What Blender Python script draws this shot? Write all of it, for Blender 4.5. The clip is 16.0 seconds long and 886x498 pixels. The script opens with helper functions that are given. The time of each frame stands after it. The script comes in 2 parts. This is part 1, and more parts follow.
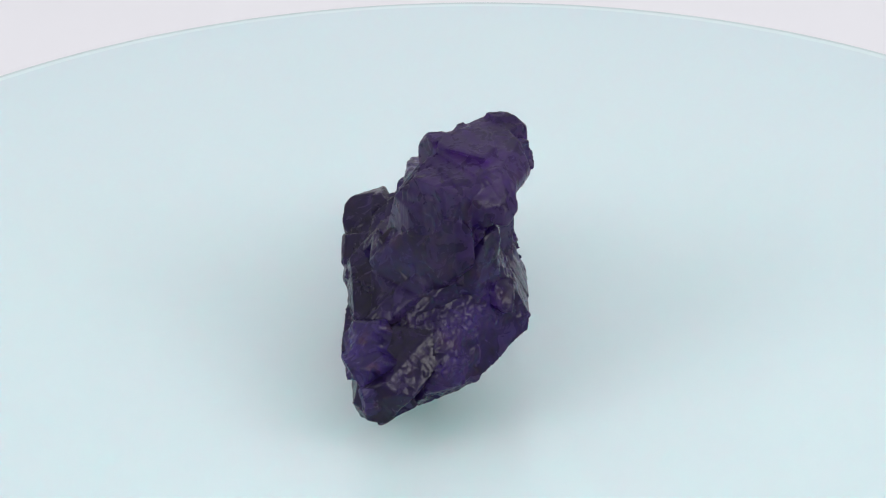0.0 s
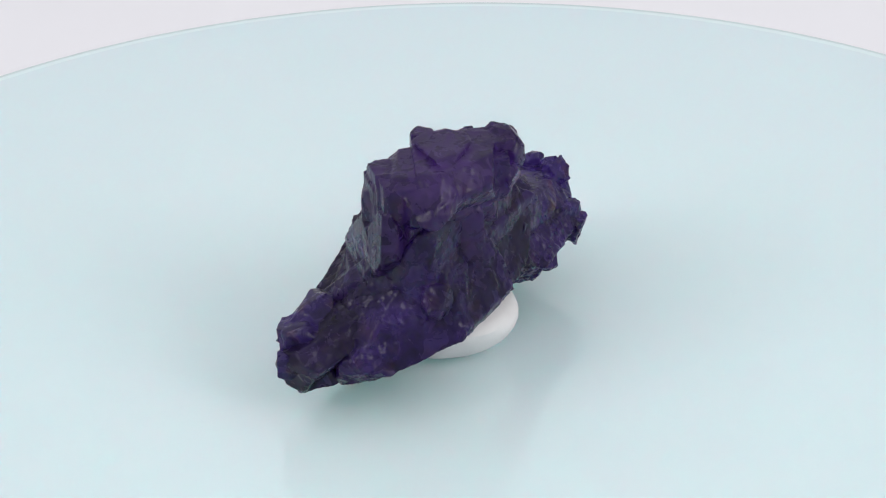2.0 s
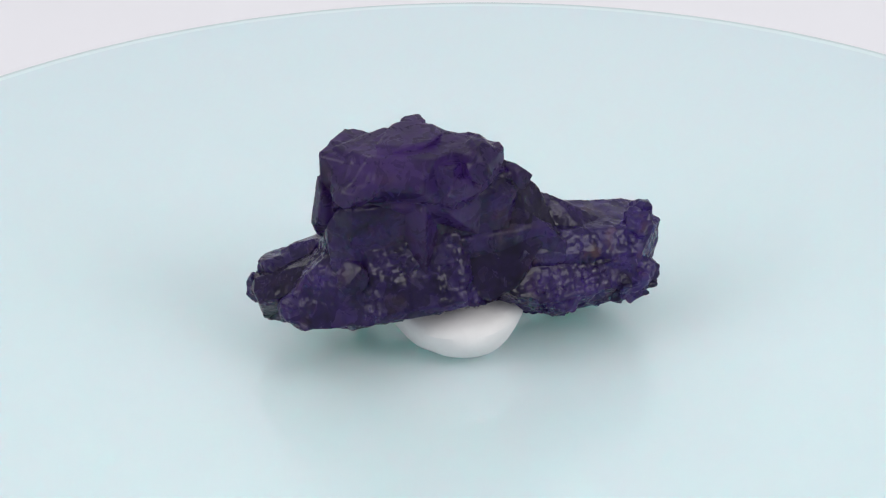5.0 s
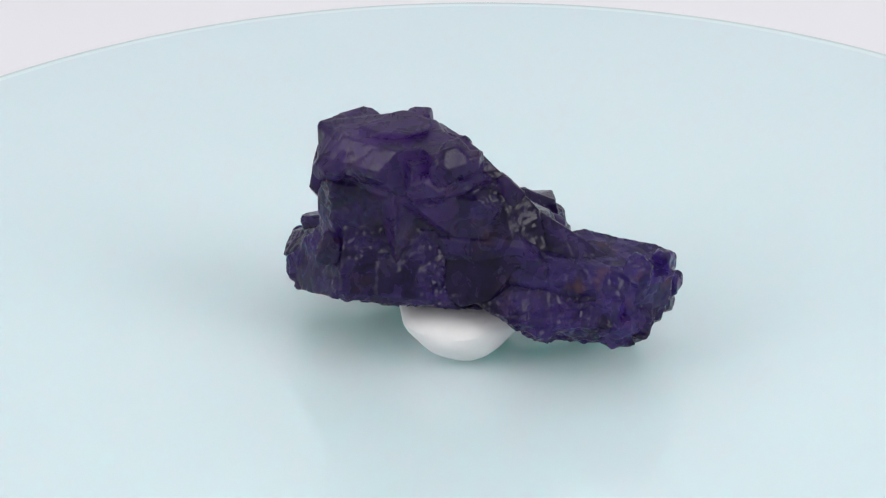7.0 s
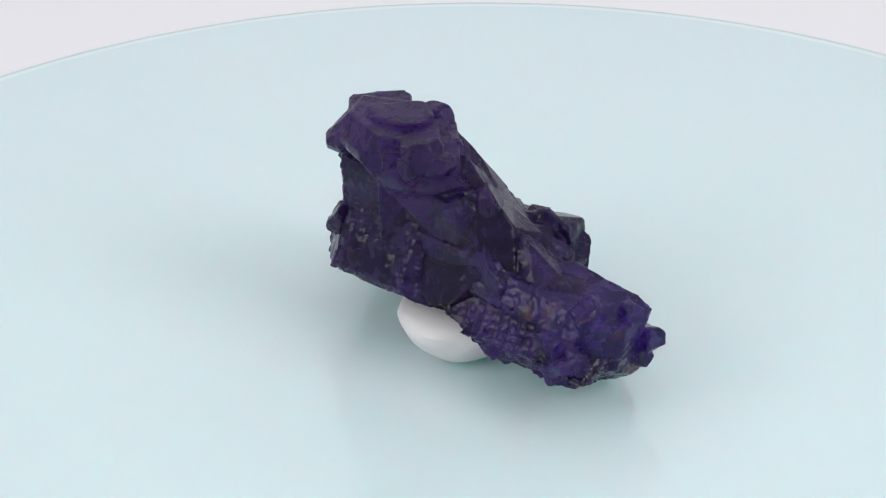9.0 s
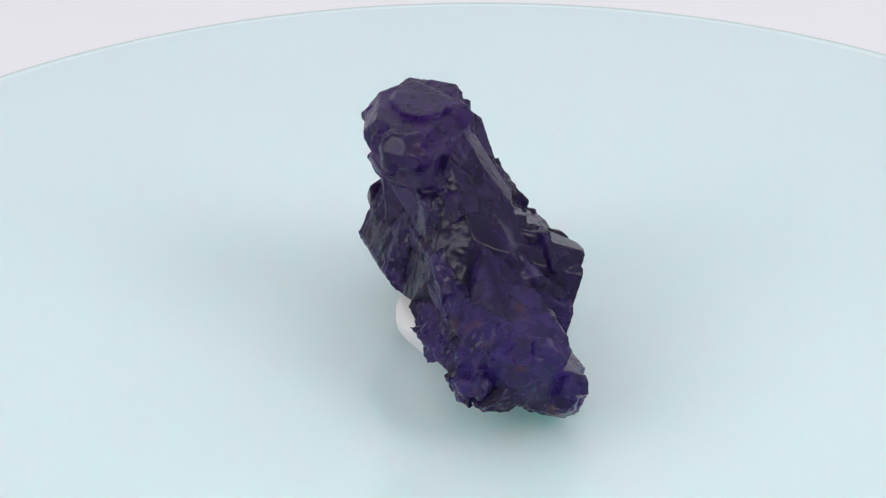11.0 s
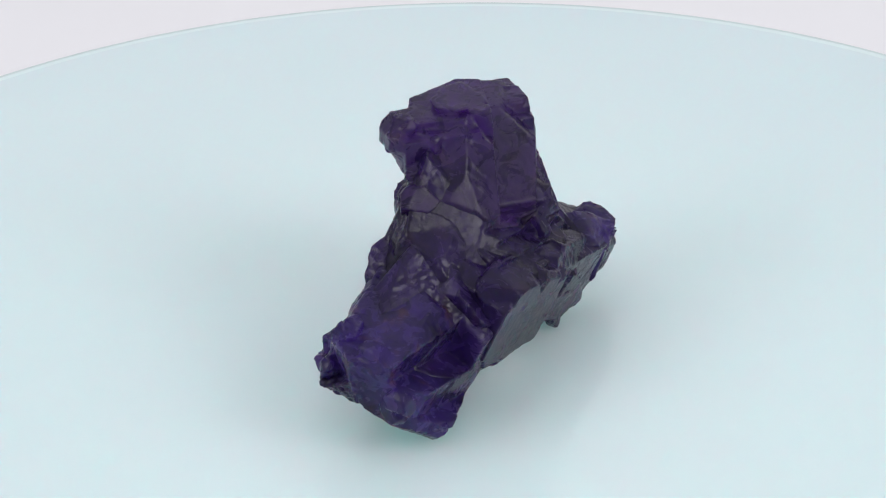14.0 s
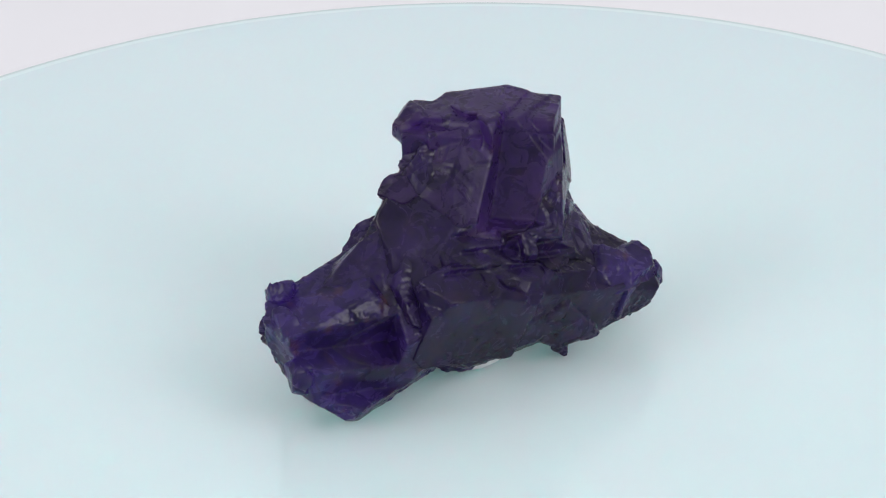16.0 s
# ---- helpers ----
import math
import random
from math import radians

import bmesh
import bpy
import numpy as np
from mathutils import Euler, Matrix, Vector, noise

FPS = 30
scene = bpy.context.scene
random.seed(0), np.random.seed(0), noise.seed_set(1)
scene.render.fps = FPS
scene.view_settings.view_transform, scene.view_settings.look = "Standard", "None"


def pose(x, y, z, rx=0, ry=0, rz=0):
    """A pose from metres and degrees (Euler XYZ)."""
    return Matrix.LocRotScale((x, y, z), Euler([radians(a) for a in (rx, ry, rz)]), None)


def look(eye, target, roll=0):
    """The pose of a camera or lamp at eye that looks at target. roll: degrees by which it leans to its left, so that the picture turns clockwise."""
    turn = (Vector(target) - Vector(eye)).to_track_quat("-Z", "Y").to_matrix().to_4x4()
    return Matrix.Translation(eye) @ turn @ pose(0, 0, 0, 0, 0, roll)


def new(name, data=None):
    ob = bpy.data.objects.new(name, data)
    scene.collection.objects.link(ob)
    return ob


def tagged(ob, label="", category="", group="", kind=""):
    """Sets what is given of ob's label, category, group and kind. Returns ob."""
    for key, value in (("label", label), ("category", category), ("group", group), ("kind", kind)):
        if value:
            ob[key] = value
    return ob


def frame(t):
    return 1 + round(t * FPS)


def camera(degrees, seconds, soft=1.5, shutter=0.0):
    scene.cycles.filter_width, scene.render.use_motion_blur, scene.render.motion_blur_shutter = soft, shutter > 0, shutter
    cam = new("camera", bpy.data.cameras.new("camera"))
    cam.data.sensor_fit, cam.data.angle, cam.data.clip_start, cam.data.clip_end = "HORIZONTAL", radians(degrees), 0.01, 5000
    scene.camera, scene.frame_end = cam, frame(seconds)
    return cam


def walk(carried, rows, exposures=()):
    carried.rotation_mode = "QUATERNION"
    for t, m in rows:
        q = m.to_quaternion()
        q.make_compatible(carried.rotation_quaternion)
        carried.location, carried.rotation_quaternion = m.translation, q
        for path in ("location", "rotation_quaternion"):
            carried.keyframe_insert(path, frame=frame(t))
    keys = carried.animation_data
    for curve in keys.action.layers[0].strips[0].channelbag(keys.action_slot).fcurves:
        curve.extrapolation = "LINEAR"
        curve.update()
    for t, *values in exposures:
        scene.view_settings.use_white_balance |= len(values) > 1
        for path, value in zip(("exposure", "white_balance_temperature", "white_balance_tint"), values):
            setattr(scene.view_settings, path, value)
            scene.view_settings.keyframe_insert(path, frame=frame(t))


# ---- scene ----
RATE = 14.8                        # turn of the plate, degrees a second, clockwise from above
MM = 0.001


def eye_pose():
    """The fixed camera: 0.3 m from the axis, looking down at 29.3 degrees."""
    el, dist = radians(29.33), 0.300
    mid = Vector((0, 0, 0.0159))
    eye = mid + Vector((0.0003, 0, 0)) + Vector((0, -math.cos(el), math.sin(el))) * dist
    pan = radians(-0.399)
    ahead = Vector((math.sin(pan) * math.cos(el), math.cos(pan) * math.cos(el), -math.sin(el)))
    return look(eye, eye + ahead, -1.50)


cam = camera(22.5, 16.0, soft=1.15)
CAM = eye_pose()
walk(cam, [(0.0, CAM), (16.0, CAM)])

# ---- light ----
world = bpy.data.worlds.new("studio")
scene.world = world
world.use_nodes = True
world.node_tree.nodes["Background"].inputs[0].default_value = (0.93, 0.95, 1.0, 1)
world.node_tree.nodes["Background"].inputs[1].default_value = 0.585
scene.view_settings.exposure = 0.0


def softbox(name, eye, target, width, height, watts):
    lamp = bpy.data.lights.new(name, "AREA")
    lamp.shape, lamp.size, lamp.size_y, lamp.energy = "RECTANGLE", width, height, watts
    lamp.color = (1.0, 0.985, 0.97)
    ob = new(name, lamp)
    ob.matrix_world = look(eye, target)
    return ob


softbox("softbox_top", (0.0, 0.0, 0.66), (0, 0.0, 0), 1.2, 1.2, 1.62)
softbox("softbox_key", (0.50, -0.36, 0.42), (0, 0, 0.01), 0.36, 0.36, 2.42)
softbox("softbox_fill", (-0.54, -0.30, 0.38), (0, 0, 0.01), 0.36, 0.36, 1.82)


# ---- materials ----
def material(name):
    m = bpy.data.materials.new(name)
    m.use_nodes = True
    nt = m.node_tree
    return m, nt, nt.nodes["Principled BSDF"]


def node(nt, kind, **values):
    n = nt.nodes.new(kind)
    for k, v in values.items():
        n.inputs[k.replace("_", " ")].default_value = v
    return n


def ramp(nt, source, stops):
    r = nt.nodes.new("ShaderNodeValToRGB")
    while len(r.color_ramp.elements) < len(stops):
        r.color_ramp.elements.new(0.5)
    for e, (pos, col) in zip(r.color_ramp.elements, stops):
        e.position, e.color = pos, (*col, 1)
    nt.links.new(source, r.inputs[0])
    return r.outputs[0]


def fluorite(name, deep, clear, mottle, stained, gloss):
    """Violet fluorite: colour zones parallel to the growth faces, cloudy patches, rusty inclusions, a cleaved gloss."""
    m, nt, b = material(name)
    co = nt.nodes.new("ShaderNodeTexCoord").outputs["Object"]
    zone = node(nt, "ShaderNodeTexNoise", Scale=95.0, Detail=3.0, Roughness=0.55)
    cloud = node(nt, "ShaderNodeTexNoise", Scale=420.0, Detail=4.0, Roughness=0.6, Distortion=0.8)
    grain = node(nt, "ShaderNodeTexNoise", Scale=1500.0, Detail=4.0, Roughness=0.6)
    chip = nt.nodes.new("ShaderNodeTexVoronoi")
    chip.inputs["Scale"].default_value = 900.0
    chip.distance = "CHEBYCHEV"
    spot = node(nt, "ShaderNodeTexNoise", Scale=300.0, Detail=3.0)
    for n in (zone, cloud, grain, chip, spot):
        nt.links.new(co, n.inputs["Vector"])
    blend = nt.nodes.new("ShaderNodeMix")
    blend.inputs["Factor"].default_value = mottle
    nt.links.new(zone.outputs[0], blend.inputs["A"])
    nt.links.new(cloud.outputs[0], blend.inputs["B"])
    mid = [0.55 * x + 0.45 * y for x, y in zip(deep, clear)]
    col = ramp(nt, blend.outputs["Result"], [(0.38, deep), (0.54, mid), (0.72, clear)])
    stain = nt.nodes.new("ShaderNodeMix")
    stain.data_type = "RGBA"
    nt.links.new(ramp(nt, spot.outputs[0], [(0.56, (0, 0, 0)), (0.72, (stained, stained, stained))]), stain.inputs["Factor"])
    nt.links.new(col, stain.inputs["A"])
    stain.inputs["B"].default_value = (0.075, 0.036, 0.034, 1)
    nt.links.new(stain.outputs["Result"], b.inputs["Base Color"])
    rough = ramp(nt, cloud.outputs[0], [(0.35, (gloss,) * 3), (0.68, (gloss + 0.22,) * 3)])
    nt.links.new(rough, b.inputs["Roughness"])
    b.inputs["IOR"].default_value = 1.434
    b.inputs["Specular IOR Level"].default_value = 0.22
    b.inputs["Transmission Weight"].default_value = 0.15
    b.subsurface_method = "BURLEY"                       # light wanders a few millimetres through the stone
    b.inputs["Subsurface Weight"].default_value = 0.85
    b.inputs["Subsurface Radius"].default_value = (0.55, 0.30, 1.0)
    b.inputs["Subsurface Scale"].default_value = 0.006
    add = nt.nodes.new("ShaderNodeMath")
    add.operation = "ADD"
    nt.links.new(grain.outputs[0], add.inputs[0])
    nt.links.new(chip.outputs["Distance"], add.inputs[1])
    bump = node(nt, "ShaderNodeBump", Strength=0.28, Distance=0.00010)
    nt.links.new(add.outputs[0], bump.inputs["Height"])
    nt.links.new(bump.outputs[0], b.inputs["Normal"])
    return m


def painted_glass():
    m, nt, b = material("back_painted_glass")
    co = nt.nodes.new("ShaderNodeTexCoord").outputs["Object"]
    n = node(nt, "ShaderNodeTexNoise", Scale=14.0, Detail=4.0)
    nt.links.new(co, n.inputs["Vector"])
    nt.links.new(ramp(nt, n.outputs[0], [(0.3, (0.605, 0.74, 0.78)), (0.7, (0.625, 0.755, 0.79))]), b.inputs["Base Color"])
    b.inputs["Roughness"].default_value = 0.4
    b.inputs["Specular IOR Level"].default_value = 0.1
    b.inputs["Coat Weight"].default_value = 1.0
    b.inputs["Coat Roughness"].default_value = 0.025
    b.inputs["Coat IOR"].default_value = 1.62
    b.subsurface_method = "BURLEY"
    b.inputs["Subsurface Weight"].default_value = 0.8
    b.inputs["Subsurface Radius"].default_value = (0.3, 1.0, 0.85)
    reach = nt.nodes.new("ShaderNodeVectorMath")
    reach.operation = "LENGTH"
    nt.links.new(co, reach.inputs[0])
    scatter_fade = nt.nodes.new("ShaderNodeMapRange")         # scatter widened mid-plate to lighten the stone's shadow, cut at the rim against glow
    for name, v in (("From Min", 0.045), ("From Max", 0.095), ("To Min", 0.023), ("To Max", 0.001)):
        scatter_fade.inputs[name].default_value = v
    nt.links.new(reach.outputs["Value"], scatter_fade.inputs["Value"])
    nt.links.new(scatter_fade.outputs["Result"], b.inputs["Subsurface Scale"])
    return m


def plain(name, dark, light, scale, rough, bump_mm=0.0):
    m, nt, b = material(name)
    co = nt.nodes.new("ShaderNodeTexCoord").outputs["Object"]
    n = node(nt, "ShaderNodeTexNoise", Scale=scale, Detail=5.0, Roughness=0.6)
    nt.links.new(co, n.inputs["Vector"])
    nt.links.new(ramp(nt, n.outputs[0], [(0.3, dark), (0.7, light)]), b.inputs["Base Color"])
    b.inputs["Roughness"].default_value = rough
    if bump_mm:
        bump = node(nt, "ShaderNodeBump", Strength=0.4, Distance=bump_mm * MM)
        nt.links.new(n.outputs[0], bump.inputs["Height"])
        nt.links.new(bump.outputs[0], b.inputs["Normal"])
    return m


VIOLET = fluorite("violet_fluorite", (0.0044, 0.0021, 0.0165), (0.039, 0.0205, 0.118), 0.45, 0.20, 0.15)
CLEAR_VIOLET = fluorite("clear_violet_fluorite", (0.0075, 0.0034, 0.026), (0.054, 0.0265, 0.122), 0.45, 0.15, 0.20)
BLUE_VIOLET = fluorite("blue_violet_fluorite", (0.0052, 0.0026, 0.023), (0.047, 0.028, 0.148), 0.50, 0.65, 0.15)
DARK_VIOLET = fluorite("dark_violet_fluorite", (0.0040, 0.0020, 0.0145), (0.027, 0.0140, 0.078), 0.40, 0.12, 0.12)
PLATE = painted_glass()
EDGE = plain("pale_green_glass_edge", (0.66, 0.80, 0.81), (0.69, 0.82, 0.83), 40.0, 0.25)
PUTTY = plain("white_putty", (0.66, 0.65, 0.65), (0.74, 0.73, 0.73), 160.0, 0.6, 0.5)
PAPER = plain("white_paper", (0.78, 0.77, 0.80), (0.80, 0.79, 0.82), 6.0, 0.8)
STEEL = plain("grey_plastic", (0.55, 0.55, 0.57), (0.60, 0.60, 0.62), 30.0, 0.4)


# ---- mesh helpers ----
def part(name, verts, faces, mat, parent=None, label="", smooth=None):
    me = bpy.data.meshes.new(name)
    me.from_pydata(verts, [], faces)
    me.materials.append(mat)
    if smooth is not None:
        me.polygons.foreach_set("use_smooth", [True] * len(me.polygons))
        me.set_sharp_from_angle(angle=radians(smooth))
    me.update()
    ob = new(name, me)
    ob.parent = parent
    return tagged(ob, label) if label else ob


def turned(profile, segments, wobble=None, ring=False):
    """A surface of revolution from (radius, height) pairs; open ends at radius 0 close by small rings."""
    verts, faces = [], []
    for r, z in profile:
        for k in range(segments):
            a = 2 * math.pi * k / segments
            s = wobble(a, z) if wobble else 1.0
            verts.append((r * s * math.cos(a), r * s * math.sin(a), z))
    rows = len(profile)
    for i in range(rows if ring else rows - 1):
        j = (i + 1) % rows
        for k in range(segments):
            n = (k + 1) % segments
            faces.append((i * segments + k, i * segments + n, j * segments + n, j * segments + k))
    if ring:
        return verts, faces
    faces.append(tuple(range(segments - 1, -1, -1)))
    faces.append(tuple((len(profile) - 1) * segments + k for k in range(segments)))
    return verts, faces


# ---- setting ----
def backdrop():
    """A white paper sweep: table sheet, bend and rising back."""
    prof = [(-1.2, -0.045), (0.55, -0.045)]
    for k in range(1, 13):
        a = math.pi / 2 * k / 12
        prof.append((0.55 + 0.30 * math.sin(a), -0.045 + 0.30 * (1 - math.cos(a))))
    prof.append((0.85, 1.3))
    verts = [(x, y, z) for y, z in prof for x in (-1.5, 1.5)]
    faces = [(2 * i, 2 * i + 1, 2 * i + 3, 2 * i + 2) for i in range(len(prof) - 1)]
    ob = part("backdrop", verts, faces, PAPER, smooth=60)
    solid = ob.modifiers.new("thickness", "SOLIDIFY")
    solid.thickness, solid.offset = 0.002, -1
    return tagged(ob, "white seamless paper sweep behind the turntable", "backdrop", kind="structure")


backdrop()


def turntable():
    """A round glass plate on a low plastic drum."""
    base = tagged(new("turntable"), "round pale aqua glass display turntable with glossy top", "turntable")
    base.matrix_world = pose(-0.0011, 0, 0)
    R = 0.1229
    top = [(0.0005, -0.006), (R - 0.0030, -0.006), (R - 0.0030, 0.0), (0.07, 0.0), (0.03, 0.0), (0.0005, 0.0)]
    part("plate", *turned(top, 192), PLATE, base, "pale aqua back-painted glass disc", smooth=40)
    rim = [(R - 0.0030, -0.0050), (R - 0.0030, 0.0), (R - 0.0022, 0.0), (R - 0.0008, -0.0002), (R - 0.0002, -0.0008), (R, -0.0016),
           (R, -0.0044), (R - 0.0003, -0.0050)]
    part("glass_edge", *turned(rim, 192, ring=True), EDGE, base, "pale green polished glass edge", smooth=60)
    drum = [(0.095, -0.042), (0.097, -0.040), (0.097, -0.0075), (0.095, -0.0064)]
    part("drum", *turned(drum, 96), STEEL, base, "light grey plastic drum", smooth=40)
    return base


plate = turntable()


def putty():
    """A pressed blob of putty, flattened underneath, bulging where it holds the stone."""
    prof = [(0.2, 0.0), (2.0, 0.0), (3.6, 0.05), (4.9, 0.5), (6.6, 1.6), (8.1, 3.2), (9.2, 5.0), (9.7, 6.6), (8.8, 8.0), (5.6, 8.8), (0.3, 9.0)]
    wob = lambda a, z: 1 + 0.06 * math.sin(2 * a + 0.7) + 0.045 * math.sin(3 * a + 0.4 * z) + 0.02 * math.sin(7 * a - z)
    v, f = turned([(r * MM, z * MM + 0.00005) for r, z in prof], 64, lambda a, z: wob(a, z / MM))
    v = [(x - 0.0016, y + 0.0004, z) for x, y, z in v]
    ob = part("putty", v, f, PUTTY, smooth=50)
    sub = ob.modifiers.new("round", "SUBSURF")
    sub.levels = sub.render_levels = 1
    return tagged(ob, "white putty lump pressed under the purple crystal", "putty")


mount = putty()


# ---- the specimen ----
FORMS = np.array([(i, j, k) for i in (-1, 0, 1) for j in (-1, 0, 1) for k in (-1, 0, 1) if (i, j, k) != (0, 0, 0)], float)
FORMS /= np.linalg.norm(FORMS, axis=1)[:, None]     # normals of cube, dodecahedron and octahedron faces


def lump(x, y, z, rx, ry, rz, *faces):
    """One intergrown crystal: centre (mm), turn (degrees) and how far each of the 26 crystal faces lies from the centre (mm)."""
    turn = np.array(pose(0, 0, 0, rx, ry, rz).to_3x3())
    return np.array((x, y, z)), turn, np.array(faces)


def slab(x, y, z, hx, hy, hz, rx, ry, rz, worn=0.3):
    """A cuboid crystal with slightly worn edges: centre, half sizes (mm) and turn (degrees)."""
    half = np.array((hx, hy, hz), float)
    faces = np.abs(FORMS) @ half
    faces -= worn * ((np.abs(FORMS) > 0).sum(1) - 1)
    return lump(x, y, z, rx, ry, rz, *faces)


def dice(cells, seed):
    """A repeatable number from 0 to 1 for each integer cell."""
    n = (cells[..., 0] * 73856093) ^ (cells[..., 1] * 19349663) ^ (cells[..., 2] * 83492791) ^ (seed * 2654435)
    n = (n ^ (n >> 13)) * 1274126177
    n = n ^ (n >> 16)
    return ((n & 0xFFFF) / 65535.0).astype(np.float32)


def swell(p, size, seed):
    """Smooth value noise from -1 to 1."""
    q = p / size
    i = np.floor(q).astype(np.int64)
    f = q - i
    f = f * f * (3 - 2 * f)
    out = 0
    for dx in (0, 1):
        for dy in (0, 1):
            for dz in (0, 1):
                w = (f[..., 0] if dx else 1 - f[..., 0]) * (f[..., 1] if dy else 1 - f[..., 1]) * (f[..., 2] if dz else 1 - f[..., 2])
                out = out + w * dice(i + np.array([dx, dy, dz]), seed)
    return (2 * out - 1).astype(np.float32)


STEP = 0.23          # grid, mm
STEPS, CHIPS = 0.13, 0.45


def cut(p, c, t, f):
    """How far points lie outside a lump (mm); negative inside."""
    q = (p - c.astype(np.float32)).astype(np.float32)
    s = np.full(p.shape[:-1], -99.0, np.float32)
    for way, off in zip((FORMS @ t.T).astype(np.float32), f):
        np.maximum(s, q @ way - np.float32(off), out=s)
    return s


def grid(lo, hi, step):
    axes = [np.arange(lo[i], hi[i] + step, step) for i in range(3)]
    return np.stack(np.meshgrid(*axes, indexing="ij"), -1).astype(np.float32)


def bounds(c, t, f):
    """The box round a lump, from a coarse look at it."""
    span = float(f.max()) + 1
    p = grid(c - span, c + span, 1.0)
    hit = p[cut(p, c, t, f) < 1.0]
    return hit.min(0) - 1.2, hit.max(0) + 1.2


def field(lumps, rough, seed, inset):
    """Signed distance (mm) of the joined crystals on a grid, with growth steps and a chipped surface."""
    boxes = [bounds(*b) for b in lumps]
    lo = np.min([b[0] for b in boxes], 0)
    p = grid(lo, np.max([b[1] for b in boxes], 0), STEP)
    d = np.full(p.shape[:-1], 9.0, np.float32)
    for k, ((c, t, f), (a, z)) in enumerate(zip(lumps, boxes)):
        i, j = np.maximum(((a - lo) / STEP).astype(int), 0), ((z - lo) / STEP).astype(int) + 1
        part_of = (slice(i[0], j[0]), slice(i[1], j[1]), slice(i[2], j[2]))
        here = p[part_of]
        s = cut(here, c, t, f)
        near = tuple(np.argwhere(np.abs(s) < 1.3).T)
        q = (here[near] - c) @ t
        step = STEPS * (dice(np.floor(q / (3.6, 4.4, 4.0) + 0.37).astype(np.int64), seed + k) - 0.5)
        step += 0.5 * STEPS * (dice(np.floor(q / (1.9, 1.6, 2.3) + 0.11).astype(np.int64), seed + 20 + k) - 0.5)
        g = here[near] @ BLOCK.T
        chip = dice(np.floor(g / (1.1, 1.3, 1.0)).astype(np.int64), 5) + 0.6 * dice(np.floor(g / (0.5, 0.55, 0.6)).astype(np.int64), 6) - 0.8
        chip = CHIPS * rough * chip + 0.34 * rough * swell(g, 2.4, 8)
        height = here[near][:, 2]
        where = np.clip(swell(g, 5.5, 31) * 1.6 + 0.65, 0.15, 1) * np.clip((19.0 - height) / 7.0, 0.75, 1)
        lip = here[near]
        seam = 27.4 + 0.004 * (lip[:, 1] + 6.0) ** 2 + 0.5 * swell(lip, 3.0, 77)
        groove = 0.55 * np.exp(-((height - seam) / 0.55) ** 2) * np.clip((lip[:, 0] - 2.0) / 2.0, 0, 1)
        s[near] += step + chip * where + groove + 0.08 * rough * swell(q, 1.7, seed + 7)
        view = d[part_of]
        np.minimum(view, s, out=view)
    return whole(np.maximum(d, cleaved(p, inset))), lo


def whole(d):
    """Drops crumbs that hang free of the crystal."""
    solid = d < 0
    held = d < -0.8
    for _ in range(14):
        for axis in range(3):
            for by in (1, -1):
                held |= np.roll(held, by, axis) & solid
    d[solid & ~held] = 0.4
    return d


TOWER = np.array([(0.707, 0.707, 0), (-0.707, 0.707, 0)])                                        # along and across the tower
BLOCK = np.array([(-0.923, 0.137, -0.358), (-0.07, -0.979, -0.194), (-0.377, -0.154, 0.914)])    # out of, along and up the block


def cleaved(p, inset):
    """What has broken away along flat faces: positive in the space left empty (mm)."""
    z = p[..., 2]
    u, v = p @ TOWER[0].astype(np.float32), p @ TOWER[1].astype(np.float32)
    n, w, m = [(p - np.array((0, 0, 15.9), np.float32)) @ a.astype(np.float32) for a in BLOCK]
    least = lambda *f: np.minimum.reduce(f)
    deep = np.maximum(35.3 - z, 0)
    low = np.maximum(18.5 - z, 0)
    ledge = -5.9 + 0.2 * (v + 1.0) - u                               # past the end of the upper tower
    gone = z - 35.3
    for f in (0.82 * (v + 0.3 - 0.70 * deep - 0.2 * np.maximum(deep - 11, 0) ** 2),    # tower front
              least(z - 34.1, ledge),                                # lower terrace of the tower
              least(0.92 * (v + 4.2 - 0.43 * deep), ledge, z - 22.0),         # its front
              0.98 * (-12.7 - u - 0.17 * deep - 3.0 * low),          # tower flank
              0.9 * (u - 8.2 - 0.003 * deep ** 3),
              0.8 * u - 0.6 * v - 10.3 - 0.003 * deep ** 3,
              least(n - 14.6, m + 9.5),                              # block front
              least(m - 6.3, n - 9.8, 6.0 - w), least(m - 7.2, n - 7.2, 3.0 - w), least(m - 8.1, n - 5.0, 1.0 - w),
              least(m - 6.8, n - 8.0, w - 6.0, 19.0 - w),
              least(-13.6 - w, n - 10.4, m + 5.0)):                   # block end
        gone = np.maximum(gone, f)
    return gone + inset


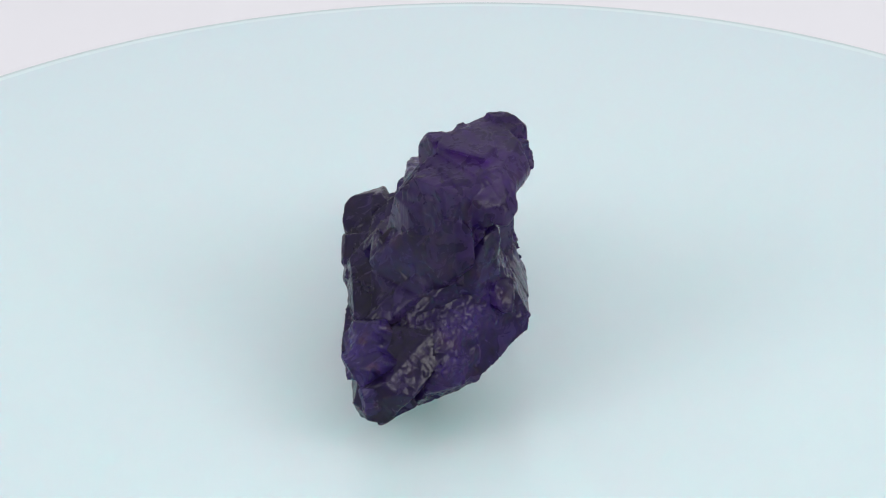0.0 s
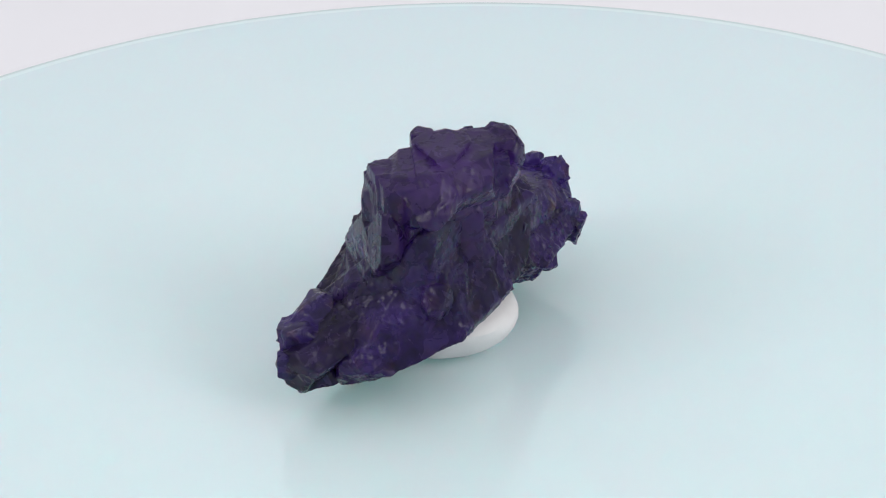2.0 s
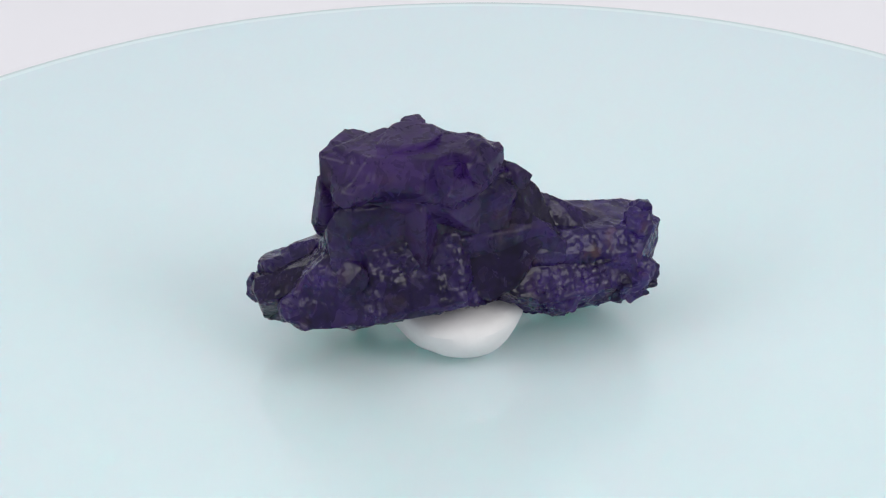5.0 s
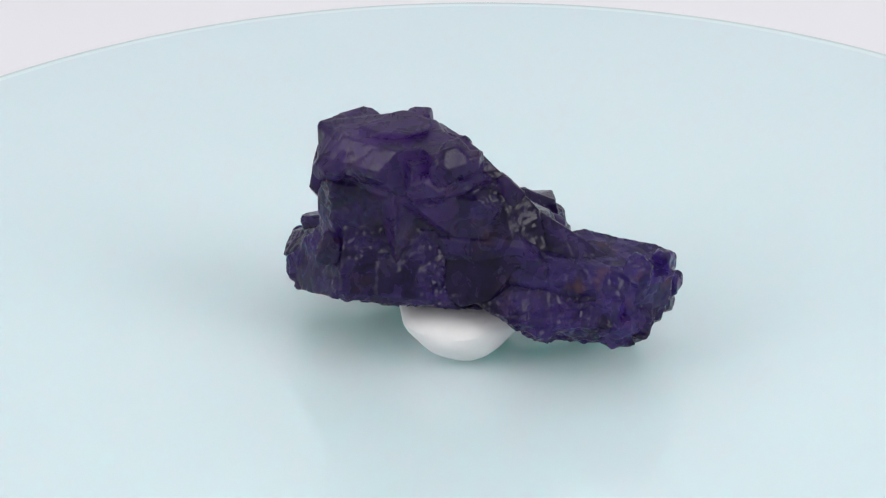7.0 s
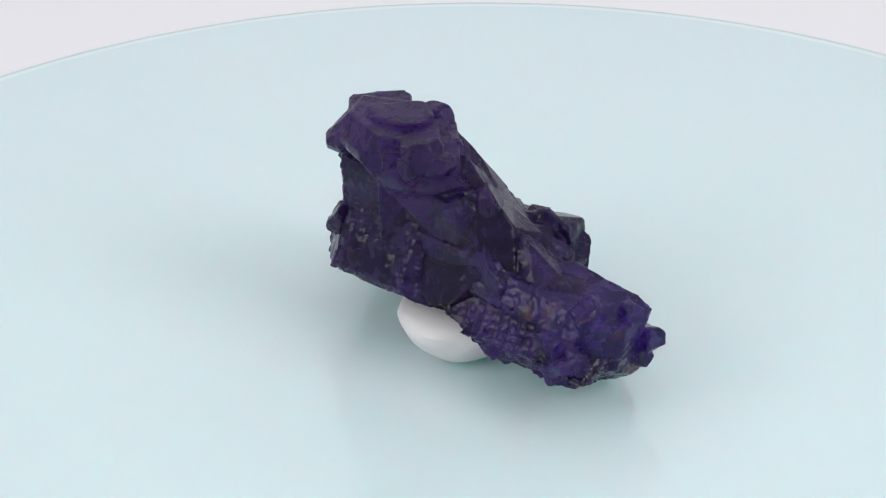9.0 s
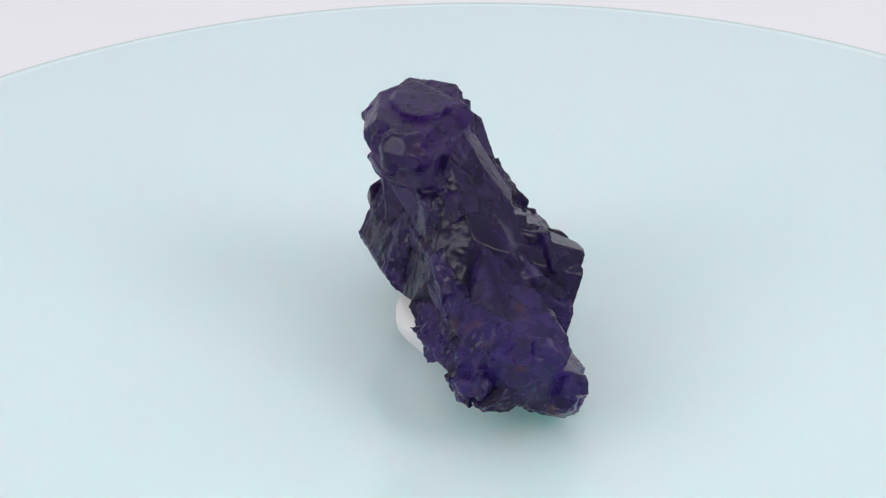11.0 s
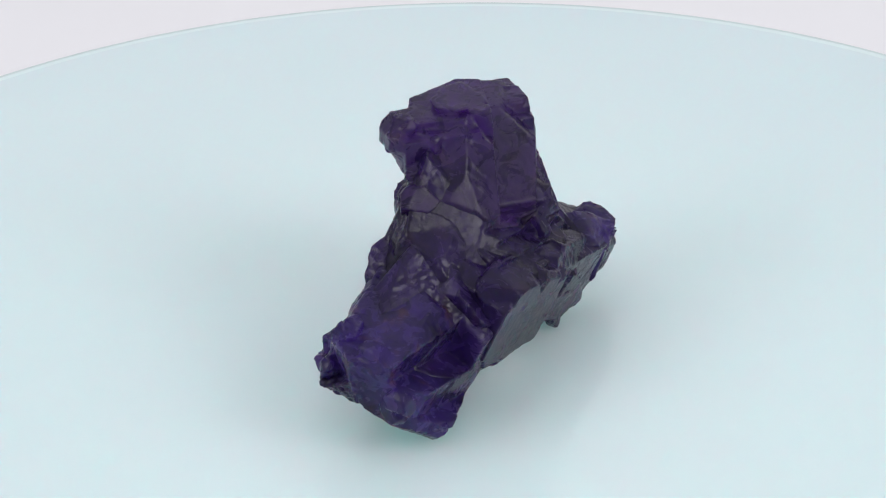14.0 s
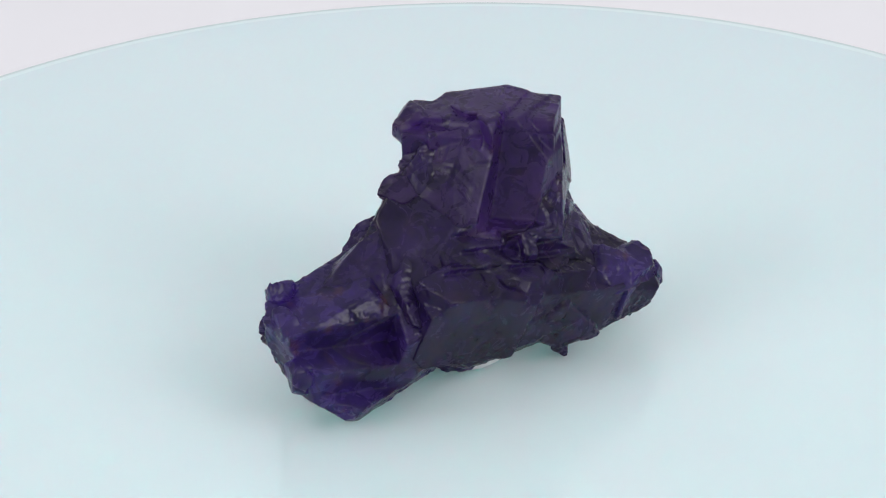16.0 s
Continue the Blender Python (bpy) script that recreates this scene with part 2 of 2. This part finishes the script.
def skin(d, lo):
    """The surface where the field changes sign: a vertex in each cut cell, a face round each cut grid edge."""
    inside = d < 0
    nx, ny, nz = d.shape
    total = np.zeros((nx - 1, ny - 1, nz - 1, 3), np.float32)
    count = np.zeros((nx - 1, ny - 1, nz - 1), np.float32)
    grid = np.arange(2)
    for axis in range(3):
        u, w = [i for i in range(3) if i != axis]
        for du in grid:
            for dw in grid:
                s0 = [slice(0, n - 1) for n in d.shape]
                s0[u], s0[w] = slice(du, d.shape[u] - 1 + du), slice(dw, d.shape[w] - 1 + dw)
                s1 = list(s0)
                s1[axis] = slice(1, d.shape[axis])
                a, b = d[tuple(s0)], d[tuple(s1)]
                cut = (a < 0) != (b < 0)
                f = np.where(cut, a / np.where(cut, a - b, 1), 0)
                total[..., axis] += np.where(cut, f, 0)
                total[..., u] += cut * du
                total[..., w] += cut * dw
                count += cut
    cells = np.argwhere(count > 0)
    ids = np.full(count.shape, -1, np.int64)
    ids[tuple(cells.T)] = np.arange(len(cells))
    verts = lo + STEP * (cells + total[tuple(cells.T)] / count[tuple(cells.T)][:, None])
    faces = []
    for axis in range(3):
        u, w = (axis + 1) % 3, (axis + 2) % 3
        s0, s1 = [slice(None)] * 3, [slice(None)] * 3
        s0[axis], s1[axis] = slice(0, -1), slice(1, None)
        a, b = inside[tuple(s0)], inside[tuple(s1)]
        for flip in (False, True):
            e = np.argwhere((a & ~b) if not flip else (~a & b))
            e = e[(e[:, u] > 0) & (e[:, w] > 0)]
            ring = []
            for du, dw in ((1, 1), (0, 1), (0, 0), (1, 0)):
                c = e.copy()
                c[:, u] -= du
                c[:, w] -= dw
                ring.append(ids[tuple(c.T)])
            quad = np.stack(ring if not flip else ring[::-1], -1)
            faces.append(quad)
    return verts * MM, np.concatenate(faces)


INSETS = {"tower_crystal": 0.0, "block_crystal": 0.14, "main_crystal": 0.28, "arm_crystal": 0.42, "end_crystal": 0.56,
          "wedge_crystal": 0.70, "back_crystal": 0.84, "foot_crystal": 0.98}
SEEDS = iter(range(100, 2000, 100))


def crystal_part(name, rough, mat, parent, label, *lumps):
    seed = next(SEEDS)
    d, lo = field(lumps, rough, seed, INSETS[name])
    v, f = skin(d, lo)
    return part(name, v.tolist(), f.tolist(), mat, parent, label, smooth=38)


specimen = tagged(new("fluorite_specimen"), "dark purple intergrown fluorite crystal cluster on white putty", "mineral")

crystal_part("main_crystal", 0.7, VIOLET, specimen, "dark violet main crystal with flat broken faces",
    lump(-1.7, -3.3, 16.6, 0.0, 0.0, 0.0,
         18.5, 15.9, 10.3, 13.6, 9.3, 8.4, 18.9, 16.0, 11.2, 17.3, 14.6, 16.5, 10.1, 16.2, 18.5, 18.6, 16.0, 12.9, 13.6, 17.5, 8.8, 7.4, 16.2, 15.7, 11.7, 14.8),
    lump(6.7, -15.9, 17.9, 0.0, 0.0, 171.6,
         2.4, 2.2, 2.2, 2.2, 0.7, 1.7, 2.2, 1.6, 0.5, 2.2, 2.2, 2.2, 2.2, 1.9, 2.2, 1.9, 1.7, 2.2, 2.2, 2.2, 2.2, 2.2, 2.2, 2.2, 2.2, 2.2))

crystal_part("arm_crystal", 0.9, VIOLET, specimen, "violet crystal arm with ragged lower edge",
    lump(-2.0, 4.4, 15.3, 0.0, 0.0, 50.0,
         15.2, 22.8, 22.3, 13.9, 16.8, 19.0, 10.5, 12.0, 11.0, 7.1, 16.6, 18.3, 9.1, 13.9, 16.9, 15.7, 7.7, 11.9, 11.7, 6.5, 20.5, 22.1, 10.9, 22.1, 24.4, 17.4),
    lump(7.8, 13.4, 8.5, 0.0, 0.0, 171.6,
         1.4, 1.0, 1.5, 0.6, 1.5, 1.0, 1.0, 2.1, 2.0, 0.9, 1.7, 2.0, 0.5, 2.1, 1.0, 1.9, 2.2, 1.9, 2.1, 2.2, 2.2, 2.2, 2.2, 2.1, 2.2, 2.2))

crystal_part("tower_crystal", 0.2, CLEAR_VIOLET, specimen, "glossy violet crystal tower with a flat top",
    lump(1.3, -4.3, 33.0, 0.0, 0.0, 74.5,
         8.5, 9.2, 8.4, 7.7, 8.6, 7.7, 8.5, 9.0, 8.5, 4.4, 4.4, 4.4, 1.8, 0.4, 4.4, 2.3, 4.4, 8.5, 9.2, 8.5, 7.6, 6.8, 7.4, 8.5, 9.2, 8.5),
    lump(1.3, 0.6, 30.5, 0.0, 0.0, 45.0,
         8.7, 7.5, 8.7, 7.9, 5.4, 7.9, 8.7, 7.5, 8.7, 6.4, 4.2, 6.3, 3.6, 2.6, 6.4, 1.3, 6.4, 8.7, 7.4, 8.5, 7.6, 5.3, 7.8, 8.7, 7.4, 8.7),
    lump(0.4, -12.7, 27.0, 0.0, 0.0, 45.0,
         8.0, 5.3, 8.0, 7.3, 3.8, 7.4, 8.0, 5.1, 8.0, 7.6, 4.2, 7.3, 7.0, 6.7, 7.6, 4.2, 7.6, 8.0, 5.3, 8.0, 7.3, 3.7, 7.3, 8.0, 5.3, 8.0),
    lump(3.9, -2.5, 31.0, 0.0, 0.0, 45.0,
         7.3, 6.3, 7.3, 7.3, 6.5, 7.3, 7.3, 6.3, 7.3, 4.7, 2.3, 4.6, 4.3, 3.5, 4.7, 2.8, 4.6, 6.9, 6.0, 7.1, 6.6, 5.5, 7.1, 7.2, 6.3, 7.3),
    lump(-0.6, -4.5, 23.5, 0.0, 0.0, 25.0,
         15.1, 10.6, 15.3, 16.4, 8.6, 10.3, 15.7, 8.7, 7.3, 12.7, 13.6, 15.1, 16.9, 11.0, 16.8, 10.2, 9.3, 4.7, 10.9, 13.7, 12.7, 8.4, 14.7, 15.1, 13.9, 13.3),
    lump(-0.6, -17.3, 25.4, -9.0, 8.0, 50.0,
         2.9, 2.0, 4.3, 4.1, 0.9, 4.5, 3.5, 4.1, 4.1, 3.3, 3.6, 4.7, 4.7, 4.4, 4.0, 4.2, 3.9, 4.2, 3.0, 3.9, 4.4, 2.6, 2.9, 3.1, 2.8, 2.0),
    lump(2.4, -6.6, 35.1, -9.0, 8.0, 50.0,
         4.8, 5.1, 3.9, 2.5, 3.8, 2.1, 3.6, 4.6, 4.1, 4.5, 4.8, 2.3, 1.9, 1.7, 2.3, 4.0, 4.2, 3.1, 3.2, 3.6, 2.3, 4.6, 4.3, 3.4, 4.1, 4.4),
    lump(2.0, 7.8, 26.1, 0.0, 0.0, 25.0,
         2.2, 2.4, 2.5, 2.2, 3.6, 2.9, 2.4, 3.3, 3.0, 2.0, 1.5, 2.6, 1.5, 2.5, 1.5, 2.2, 1.9, 2.2, 1.5, 2.4, 2.7, 1.5, 2.4, 2.9, 2.8, 2.5),
    lump(9.0, -0.8, 30.0, 0.0, -26.0, 45.0,
         2.4, 2.9, 2.8, 1.9, 1.2, 1.3, 1.8, 1.9, 1.8, 2.2, 3.3, 2.5, 1.5, 1.5, 2.1, 2.4, 2.1, 1.2, 1.9, 1.9, 1.7, 1.2, 1.6, 2.2, 2.3, 2.2),
    lump(7.4, 1.3, 33.0, 0.0, 0.0, 0.0,
         1.8, 2.0, 2.5, 1.8, 3.3, 3.4, 2.4, 3.1, 3.2, 2.3, 2.1, 1.8, 2.6, 2.1, 2.2, 2.4, 2.3, 3.4, 3.1, 2.3, 3.6, 2.5, 2.2, 2.9, 2.2, 1.7),
    lump(-2.9, -4.5, 33.5, 0.0, 0.0, 50.0,
         2.4, 1.8, 2.8, 3.2, 3.0, 2.4, 3.5, 2.6, 1.2, 1.2, 1.8, 2.9, 2.5, 2.2, 3.1, 2.1, 1.8, 1.8, 2.7, 3.2, 2.2, 2.2, 3.0, 2.4, 1.2, 1.9),
    lump(5.5, -14.6, 31.0, 0.0, 0.0, 50.0,
         3.4, 2.9, 1.7, 3.1, 3.4, 3.8, 1.7, 2.5, 3.5, 3.6, 2.4, 1.4, 3.5, 3.0, 2.2, 2.0, 3.4, 2.7, 2.5, 2.8, 2.8, 2.8, 3.3, 2.8, 2.1, 3.1),
    lump(5.4, -6.0, 30.0, 0.0, 0.0, 45.0,
         7.8, 6.9, 7.8, 7.8, 7.1, 7.8, 7.8, 6.9, 7.8, 4.8, 1.1, 4.7, 3.6, 3.4, 4.8, 3.1, 4.9, 7.8, 6.9, 7.8, 7.5, 5.6, 7.8, 7.7, 6.9, 7.8),
    lump(-1.6, -12.7, 25.5, 0.0, 0.0, 45.0,
         7.4, 4.0, 7.3, 7.2, 2.7, 7.8, 7.4, 4.2, 7.6, 7.3, 3.2, 7.3, 7.5, 8.3, 7.3, 3.0, 7.3, 7.4, 4.2, 7.4, 7.2, 3.1, 7.2, 7.4, 4.2, 7.4),
    lump(1.6, -9.1, 23.0, 0.0, 0.0, 45.0,
         11.0, 7.5, 11.0, 11.4, 7.7, 11.5, 11.0, 8.1, 11.6, 8.5, 2.3, 8.5, 9.0, 9.0, 8.5, 3.9, 8.8, 11.0, 7.1, 11.0, 11.4, 6.6, 11.4, 11.0, 7.5, 11.0),
    lump(6.2, 3.9, 31.6, 0.0, 0.0, 45.0,
         2.2, 2.2, 2.2, 2.2, 2.2, 2.2, 2.2, 2.2, 2.2, 2.2, 2.2, 2.2, 2.1, 2.2, 2.0, 2.4, 2.7, 2.0, 2.2, 2.2, 1.0, 2.2, 2.1, 0.9, 1.3, 2.1))

crystal_part("block_crystal", 0.35, DARK_VIOLET, specimen, "dark smooth-faced cubic crystal block",
    lump(-3.9, -3.8, 12.7, 0.0, -26.0, 45.0,
         17.6, 22.1, 21.3, 13.8, 21.6, 18.7, 9.8, 9.6, 10.5, 7.3, 14.5, 13.3, 6.6, 7.0, 14.2, 12.7, 9.9, 13.7, 10.9, 13.3, 14.6, 17.9, 17.5, 16.9, 17.9, 18.1),
    lump(-11.8, 7.6, 16.1, 12.0, 0.0, 20.0,
         6.1, 6.4, 4.5, 4.7, 3.8, 3.4, 3.1, 4.3, 4.0, 4.7, 4.6, 4.9, 3.9, 4.4, 3.9, 4.1, 5.6, 2.9, 3.1, 4.1, 2.8, 4.0, 4.5, 4.2, 6.3, 6.3),
    lump(-14.0, 1.5, 15.3, -15.0, 15.0, 70.0,
         2.8, 2.7, 2.7, 3.3, 3.0, 1.5, 2.6, 2.6, 1.3, 1.7, 2.3, 3.0, 2.5, 2.1, 2.8, 1.3, 2.5, 1.1, 2.4, 3.0, 2.0, 2.2, 2.8, 2.5, 2.4, 3.3),
    lump(-5.6, 17.2, 15.4, 12.0, 0.0, 20.0,
         1.2, 1.4, 1.5, 1.9, 1.5, 1.4, 2.1, 1.7, 0.9, 1.1, 1.2, 1.5, 1.2, 1.2, 1.5, 1.5, 1.2, 1.1, 1.2, 1.4, 1.2, 1.4, 1.6, 1.5, 1.6, 1.5),
    lump(-8.2, 3.1, 12.4, -12.0, 21.0, 171.6,
         10.3, 9.2, 10.3, 6.9, 4.7, 6.9, 10.3, 9.2, 10.3, 9.7, 9.6, 9.5, 6.1, 5.5, 9.7, 8.7, 9.7, 10.8, 10.5, 10.8, 9.0, 6.5, 6.8, 10.3, 8.2, 10.2),
    lump(-9.7, -11.4, 9.8, -12.0, 21.0, 171.6,
         8.7, 7.3, 8.7, 6.6, 4.4, 6.6, 8.7, 7.3, 8.7, 8.0, 6.4, 7.9, 5.0, 4.2, 8.0, 6.4, 8.0, 8.7, 7.3, 8.7, 6.6, 3.5, 6.3, 8.7, 7.0, 8.7),
    slab(-7.0, 0.5, 13.6, 4.3, 7.0, 5.5, -12.0, 21.0, 171.6),
    slab(-5.6, 2.5, 14.8, 4.2, 5.5, 5.6, -12.0, 21.0, 171.6))

crystal_part("end_crystal", 1.0, BLUE_VIOLET, specimen, "rough-edged violet end crystal",
    lump(-1.0, 16.5, 10.8, -9.0, 8.0, 50.0,
         14.4, 13.8, 11.4, 13.9, 11.9, 7.4, 10.6, 9.9, 7.7, 10.8, 12.9, 13.3, 9.0, 7.0, 13.2, 12.1, 13.3, 4.0, 7.0, 8.2, 7.1, 10.0, 13.4, 11.6, 11.9, 14.6),
    lump(2.5, 21.1, 11.6, 0.0, 0.0, -13.0,
         7.8, 7.2, 7.8, 6.7, 5.9, 6.7, 7.8, 7.2, 7.8, 5.9, 4.7, 5.9, 3.3, 2.0, 5.8, 3.3, 5.5, 7.8, 7.2, 7.8, 6.5, 4.0, 6.5, 7.7, 7.0, 7.8),
    lump(6.0, 22.6, 10.0, 10.0, 15.0, 10.0,
         3.2, 2.8, 3.2, 2.9, 2.4, 2.9, 3.2, 2.8, 3.2, 2.1, 2.0, 2.6, 2.7, 1.0, 3.7, 2.6, 2.5, 3.1, 2.7, 3.0, 3.1, 1.8, 2.7, 3.8, 2.9, 2.9),
    lump(-6.8, 29.2, 9.8, 0.0, 0.0, 171.6,
         1.7, 2.2, 2.2, 2.2, 2.2, 2.2, 2.2, 2.2, 2.2, 0.8, 0.7, 1.5, 2.0, 2.2, 2.2, 2.2, 2.2, 1.8, 1.3, 1.6, 2.2, 1.3, 1.8, 2.2, 2.2, 2.0),
    lump(-4.8, 28.5, 7.1, 0.0, 0.0, 171.6,
         0.4, 0.9, 2.0, 1.6, 2.2, 2.2, 2.2, 2.2, 2.2, 1.4, 0.5, 1.9, 0.7, 2.2, 2.2, 2.2, 2.2, 1.0, 1.6, 1.7, 1.6, 2.2, 2.2, 2.2, 2.2, 2.2),
    lump(2.9, 25.7, 17.2, 0.0, 0.0, 171.6,
         2.0, 1.3, 0.9, 2.2, 1.7, 0.4, 2.2, 2.2, 2.1, 2.2, 1.3, 2.0, 2.2, 2.0, 2.2, 2.2, 2.1, 2.2, 2.2, 1.4, 2.2, 2.4, 2.6, 2.2, 2.5, 2.7),
    lump(-3.2, 28.7, 16.0, 0.0, 0.0, 171.6,
         2.1, 1.8, 2.1, 2.2, 2.2, 2.2, 2.2, 2.2, 2.2, 2.1, 0.6, 1.0, 2.2, 2.0, 2.2, 2.2, 1.8, 2.1, 1.7, 1.2, 2.2, 2.1, 0.8, 2.2, 2.4, 2.3),
    lump(5.4, 26.6, 11.0, 0.0, 0.0, 171.6,
         1.2, 0.4, 1.6, 2.0, 1.8, 0.9, 2.2, 2.2, 2.0, 2.0, 1.2, 0.8, 2.1, 1.8, 2.2, 2.2, 2.2, 1.2, 2.2, 2.2, 2.2, 2.2, 1.6, 2.2, 2.2, 2.2))

crystal_part("wedge_crystal", 0.7, VIOLET, specimen, "dark wedge-shaped violet crystal",
    lump(-3.3, -0.2, 14.3, 0.0, 0.0, 0.0,
         16.6, 18.1, 13.2, 12.1, 9.8, 5.7, 12.7, 15.6, 13.8, 14.9, 16.8, 16.8, 12.1, 9.3, 14.3, 14.1, 12.4, 7.6, 14.5, 16.0, 6.0, 9.5, 11.1, 14.6, 16.9, 16.8))

crystal_part("back_crystal", 0.9, VIOLET, specimen, "broken mottled dark purple back face",
    lump(-2.4, -6.9, 15.7, 0.0, -26.0, 0.0,
         17.4, 16.5, 9.1, 15.5, 14.1, 9.6, 11.2, 11.8, 7.4, 16.4, 16.9, 8.8, 8.5, 12.7, 14.4, 14.8, 14.9, 14.8, 11.6, 12.8, 12.2, 9.8, 15.4, 14.4, 11.1, 15.4))

crystal_part("foot_crystal", 0.8, BLUE_VIOLET, specimen, "knobbly violet crystal lobe",
    lump(-15.0, -15.1, 10.5, 0.0, 0.0, 25.0,
         2.8, 3.4, 2.5, 1.2, 2.5, 1.6, 1.8, 0.4, 1.5, 2.0, 2.2, 2.0, 2.3, 1.9, 2.1, 1.9, 1.9, 0.6, 0.4, 0.4, 1.6, 1.4, 1.9, 2.0, 2.0, 2.3),
    lump(0.9, -16.2, 8.5, 0.0, 0.0, 0.0,
         3.5, 3.5, 2.8, 2.8, 2.6, 1.2, 1.9, 2.0, 1.9, 2.9, 3.3, 2.3, 1.6, 1.5, 2.4, 2.7, 2.3, 1.1, 2.4, 2.7, 2.0, 3.2, 3.2, 2.4, 2.7, 2.5),
    lump(-12.2, -18.4, 11.7, -15.0, 15.0, 70.0,
         6.6, 5.8, 3.1, 5.6, 5.5, 2.3, 4.6, 3.8, 1.5, 5.4, 4.9, 4.8, 2.7, 3.3, 2.6, 3.0, 3.3, 2.6, 3.9, 5.1, 2.4, 4.3, 5.0, 4.2, 5.2, 5.4),
    lump(-10.8, -25.5, 8.4, 0.0, 0.0, 25.0,
         2.0, 1.5, 1.7, 1.8, 1.3, 2.3, 1.6, 1.9, 2.4, 1.9, 0.7, 1.9, 2.0, 2.2, 1.6, 1.2, 1.9, 2.0, 1.7, 1.8, 1.9, 1.5, 1.8, 1.6, 1.3, 1.0),
    lump(-10.8, -9.9, 2.5, 0.0, 0.0, 0.0,
         2.8, 0.7, 2.8, 2.0, 2.3, 2.7, 2.7, 2.9, 3.3, 3.5, 2.8, 2.0, 2.7, 1.9, 1.2, 3.0, 3.4, 2.9, 2.8, 1.4, 3.0, 2.9, 1.6, 2.0, 1.1, 2.6),
    lump(-10.3, -20.8, 8.0, 0.0, -20.0, 20.0,
         5.8, 4.7, 5.1, 5.1, 2.4, 5.4, 5.9, 4.2, 5.9, 5.1, 3.6, 6.1, 3.7, 5.2, 4.6, 3.5, 5.0, 5.9, 4.8, 5.9, 5.1, 3.6, 5.1, 5.9, 4.8, 5.9))


# ---- what moves ----
def motions():
    turn = lambda t: -RATE * t
    times = [0.5 * k for k in range(33)]
    walk(plate, [(t, pose(-0.0011, 0, 0, 0, 0, turn(t))) for t in times])
    walk(mount, [(t, pose(0, 0, 0, 0, 0, turn(t))) for t in times])
    walk(specimen, [(t, pose(0, 0, 0, 0, 0, turn(t))) for t in times])


motions()
